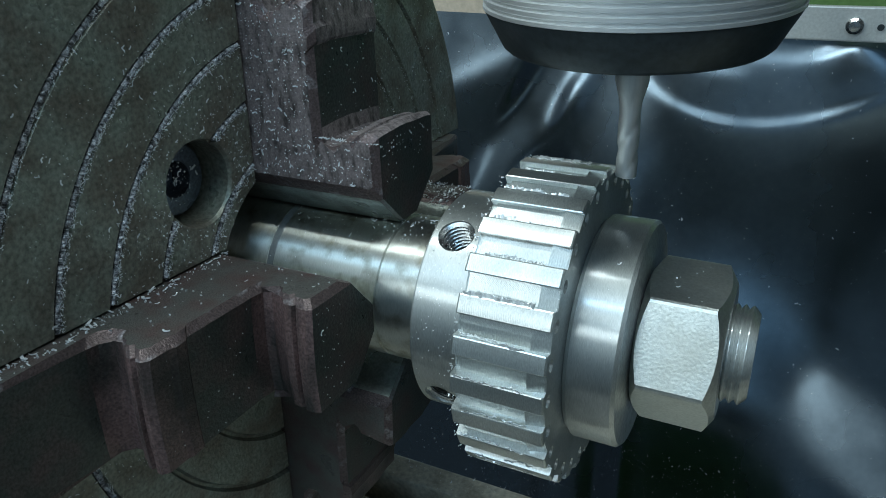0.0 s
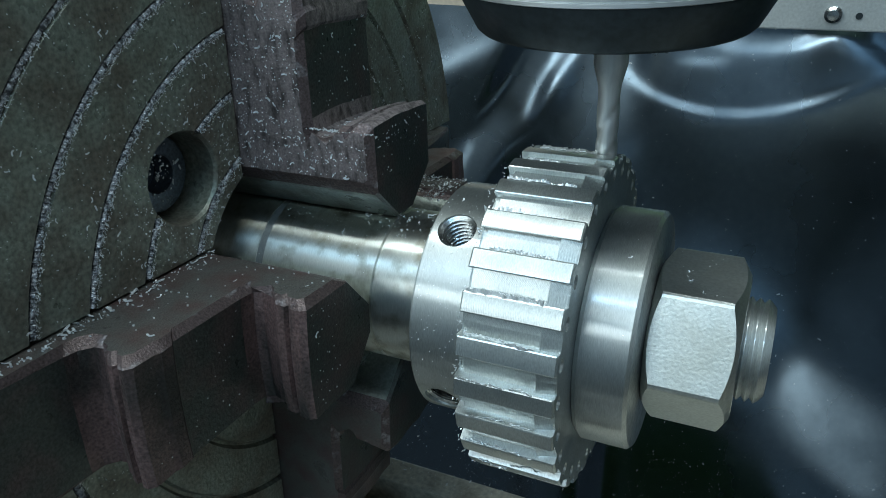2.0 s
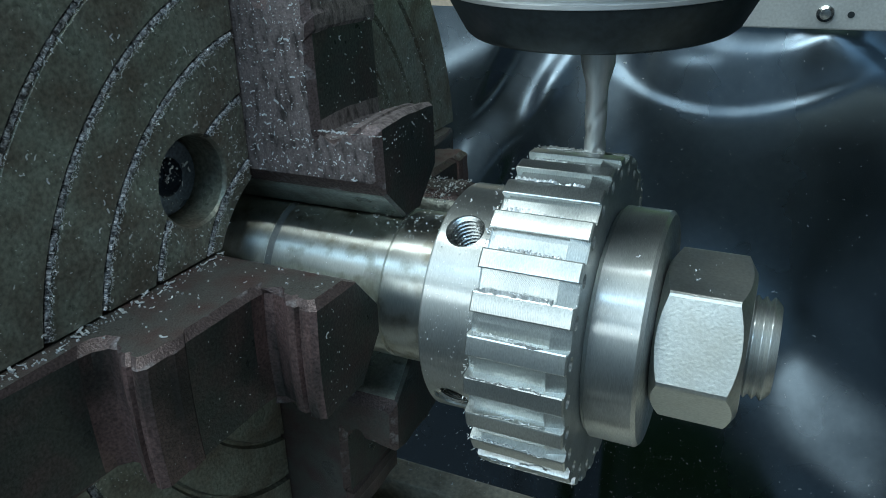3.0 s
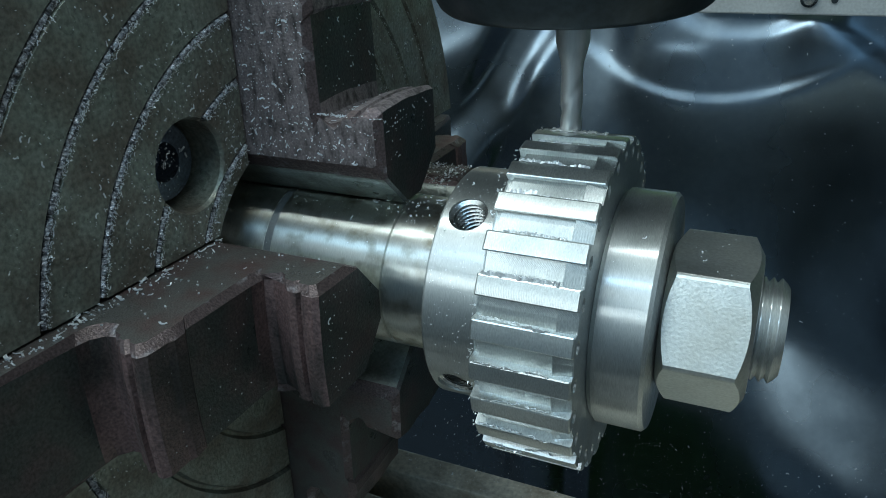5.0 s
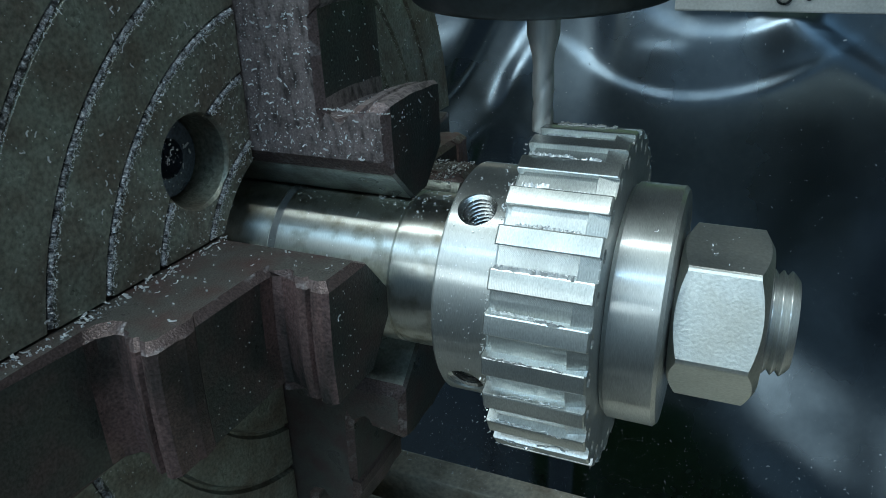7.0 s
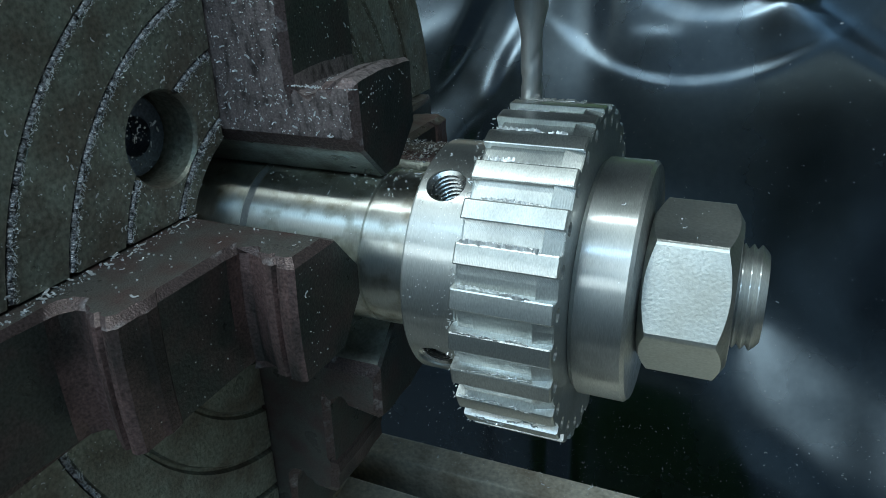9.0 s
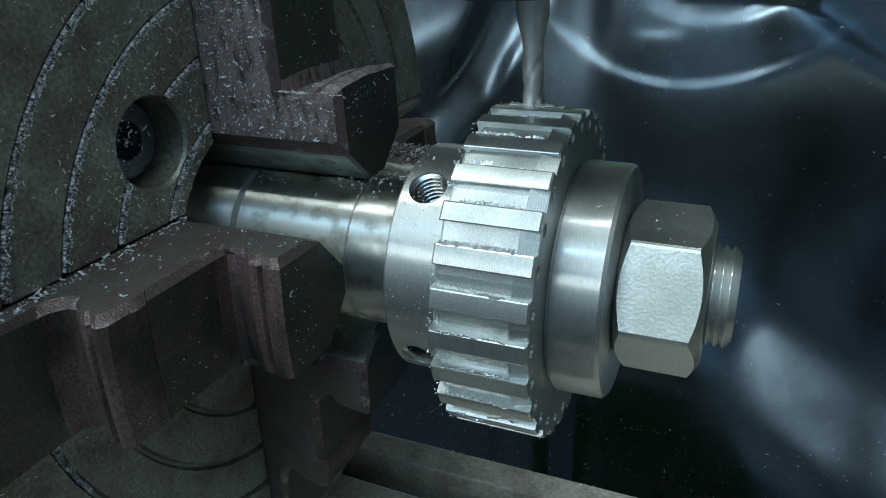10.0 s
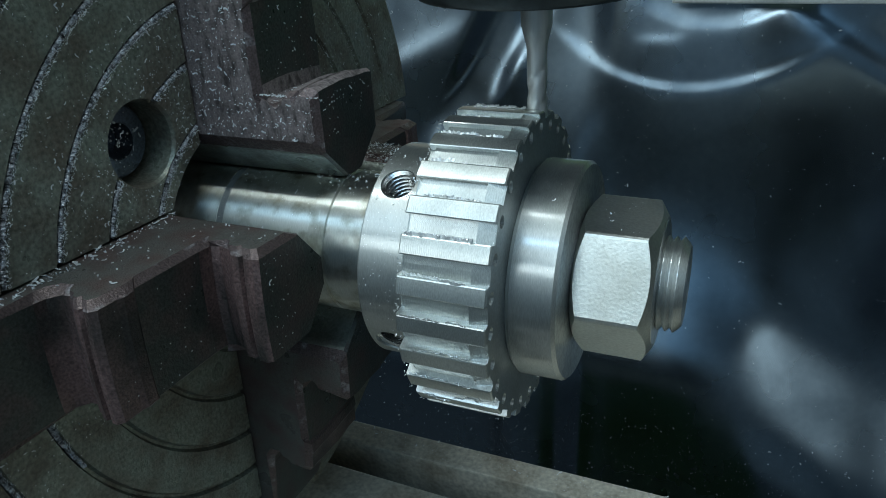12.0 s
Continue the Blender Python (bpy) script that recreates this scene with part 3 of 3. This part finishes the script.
def swarf():
    rnd = random.Random(11)
    bm = bmesh.new()
    hy, hz = HOLE_R * math.cos(radians(HOLE_A)), HOLE_R * math.sin(radians(HOLE_A))

    def on_face(a, r):
        y, z = r * math.cos(radians(a)), r * math.sin(radians(a))
        lat = abs((a - ROT + 45) % 90 - 45) * math.pi / 180 * r
        return (y, z) if lat > 14 and math.hypot(y - hy, z - hz) > 9.7 else None

    # on the chuck face, thick along the grooves
    for r0, weight in ((81.6, 0.25), (69.6, 0.9), (58.0, 1.2), (45.6, 1.2), (32.6, 1.4)):
        for i in range(int(r0 * 34 * weight)):
            a = rnd.uniform(95, 195) if rnd.random() < 0.85 else rnd.uniform(0, 95)
            p = on_face(a, r0 - 0.55 + rnd.gauss(0, 0.30))
            if p:
                crumb(bm, (FACEX + rnd.uniform(-0.3, 0.35), *p), (1, 0, 0.2), rnd, 0.6)
    for i in range(2600):
        a, r = rnd.uniform(0, 200), rnd.uniform(30, 95)
        p = on_face(a, r)
        if p:
            crumb(bm, (FACEX, *p), (1, 0, 0), rnd, 0.8)
    for i in range(700):
        p = on_face(rnd.gauss(128, 20), rnd.uniform(29, 62))
        if p:
            crumb(bm, (FACEX, *p), (1, 0, 0), rnd, 0.85)
    for i in range(70):
        a, r = rnd.uniform(0, 6.28), rnd.uniform(0, 7)
        crumb(bm, (FACEX - 6.9, hy + r * math.cos(a), hz + r * math.sin(a)), (1, 0, 0), rnd, 1.3)
    # on the upward side of the front jaw, with a drift along the chuck face
    a = radians(ROT + 180)
    rd, la = Vector((0, math.cos(a), math.sin(a))), Vector((0, math.sin(a), -math.cos(a)))
    for i in range(330):
        x, r = rnd.uniform(-92, -61), rnd.uniform(27, 84)
        if rnd.random() < 0.55:
            x = -92.3 + abs(rnd.gauss(0, 1.8))
        if (r > 36 and x > -76) or (r > 63 and x > -89):
            continue
        crumb(bm, Vector((x, 0, 0)) + rd * r + la * 13.1, la, rnd, 1.5)
    for i in range(34):
        crumb(bm, Vector((-74.3, 0, 0)) + rd * rnd.uniform(40, 64) + la * rnd.uniform(-11, 11), (1, 0, 0), rnd, 0.8)
    for i in range(60):
        crumb(bm, Vector((-60.1, 0, 0)) + rd * rnd.uniform(29, 38) + la * rnd.uniform(-11, 11), (1, 0, 0), rnd)
    # over the upper jaw: its near side, ledge, front and recess
    a = radians(ROT + 90)
    rd, la = Vector((0, math.cos(a), math.sin(a))), Vector((0, -math.sin(a), math.cos(a)))
    for i in range(1500):
        x, r = rnd.uniform(-92, -61), rnd.uniform(28, 86)
        if r > 36 and x > -76:
            continue
        crumb(bm, Vector((x, 0, 0)) + rd * r + la * 13.12, la, rnd)
    for i in range(420):
        x = rnd.uniform(-73, -61)
        crumb(bm, Vector((x, 0, 0)) + rd * (35.8 if x < -68.5 else 38.4) + la * rnd.uniform(-11, 11.5), rd, rnd, 1.1)
    for i in range(260):
        crumb(bm, Vector((rnd.uniform(-76, -60), 0, 0)) + rd * 37.6 + la * rnd.gauss(12.2, 0.4), la, rnd, 0.9)
    for i in range(110):
        crumb(bm, Vector((-60.1, 0, 0)) + rd * rnd.uniform(28, 38) + la * rnd.uniform(-11.5, 11.5), (1, 0, 0), rnd)
    for i in range(120):
        crumb(bm, Vector((-74.3, 0, 0)) + rd * rnd.uniform(40, 86) + la * rnd.uniform(-11, 11), (1, 0, 0), rnd)
    # heaped on the upward side of the rear jaw
    a = radians(ROT)
    rd, la = Vector((0, math.cos(a), math.sin(a))), Vector((0, -math.sin(a), math.cos(a)))
    for i in range(520):
        crumb(bm, Vector((rnd.uniform(-90, -61), 0, 0)) + rd * rnd.uniform(19, 38) + la * 13.1, la, rnd, 1.5)
    # along the arbor, hub, collar and nut
    for x0, x1, r, n in ((-90, -48, 17.2, 130), (-46.5, -34, 24.85, 40), (-14, -6, 24.0, 9)):
        for i in range(n):
            b = radians(rnd.gauss(104, 24))
            crumb(bm, (rnd.uniform(x0, x1), r * math.cos(b), r * math.sin(b)), (0, math.cos(b), math.sin(b)), rnd)
    for i in range(260):
        b = radians(rnd.gauss(135, 26))
        speck(bm, (rnd.uniform(-46.5, -34), 24.85 * math.cos(b), 24.85 * math.sin(b)), (0, math.cos(b), math.sin(b)), rnd.uniform(0.1, 0.3), rnd)
    for i in range(46):
        b = radians(rnd.gauss(92, 9))
        crumb(bm, (rnd.gauss(-60, 5), 17.2 * math.cos(b), 17.2 * math.sin(b)), (0, 0, 1), rnd, 1.5)
    b = radians(92.8)
    for i in range(14):
        q = rnd.uniform(-7, 7)
        crumb(bm, (rnd.uniform(-2, 9), 15.0 * math.cos(b) - q * math.sin(b), 15.0 * math.sin(b) + q * math.cos(b)), (0, 0, 1), rnd, 0.9)
    # packed into the grooves
    packed = bmesh.new()
    for r0, up in ((81.6, 0.05), (69.6, 0.25), (58.0, 0.35), (45.6, 0.35), (32.6, 0.35)):
        loops, a = [], 92.0
        while a < 200:
            if on_face(a, r0):
                c, q = math.cos(radians(a)), math.sin(radians(a))
                w0, w1, h = rnd.uniform(0.35, 0.62), rnd.uniform(0.35, 0.62), up + rnd.gauss(-0.05, 0.14)
                loops.append([(x, r * c, r * q) for x, r in ((FACEX - 1.0, r0 - 0.4), (FACEX - 0.25 + h * 0.5, r0 - w0), (FACEX + h - 0.1, r0 + rnd.uniform(-0.25, 0.25)), (FACEX - 0.25 + h * 0.5, r0 + w1), (FACEX - 1.0, r0 + 0.4))])
            elif len(loops) > 1:
                rings(loops, packed)
                loops = []
            else:
                loops = []
            a += rnd.uniform(8, 16) / r0
        if len(loops) > 1:
            rings(loops, packed)
    grit = tagged(put("groove_swarf", packed, GRIT), "grey oily swarf packed into the chuck grooves", "swarf", kind="stuff")
    ob = tagged(put("swarf", bm, CHIP), "fine bright steel swarf scattered over chuck and arbor", "swarf", kind="stuff")
    # on the machine table
    bm = bmesh.new()
    for i in range(450):
        x = rnd.uniform(-120, 130)
        crumb(bm, (x, 56.3 - abs(rnd.gauss(0, 6)), -120), (0, 0, 1), rnd, 1.0)
    ob2 = tagged(put("table_swarf", bm, CHIP), "bright steel chips lying on the machine table", "swarf", kind="stuff")
    # stuck to the sheet
    bm = bmesh.new()
    for i in range(3600):
        x, z = rnd.uniform(-240, 240), rnd.uniform(-340, 0)
        crumb(bm, (x, sheet_y(x, z) - 0.1, z), (0, -1, 0), rnd, 0.8 if rnd.random() < 0.9 else 1.6)
    for i in range(1000):
        x, z = rnd.uniform(-160, 240), -250 - abs(rnd.gauss(0, 60))
        crumb(bm, (x, sheet_y(x, z) - 0.1, z), (0, -1, 0), rnd, rnd.uniform(0.6, 1.6))
    tagged(put("sheet_swarf", bm, CHIP), "bright chips stuck to the oily splash sheet", "swarf", kind="stuff")
    return [ob, ob2, grit]


CARRIED += swarf()


# ---- what moves ----
TRAVEL = [(0.0, 0.00), (0.5, 0.95), (1.0, 2.55), (1.5, 3.95), (2.0, 5.45), (2.5, 7.35), (3.0, 9.05), (4.0, 11.75), (5.0, 14.55), (5.5, 16.45), (6.0, 18.35), (6.5, 20.15), (7.0, 21.95), (7.5, 23.5), (7.8, 23.4), (8.4, 20.75), (9.0, 18.05), (9.5, 15.85), (10.0, 13.55), (10.5, 11.15), (11.0, 8.85), (11.5, 6.75), (12.0, 4.65)]


def motions():
    for ob in CARRIED:
        walk(ob, [(t, pose(d * MM, 0, 0)) for t, d in TRAVEL])
    for ob in SPINNING:
        walk(ob, [(0.1 * i, pose(SX * MM, (SY + 0.39) * MM, 0, 0, 0, -72 * i)) for i in range(121)])


motions()
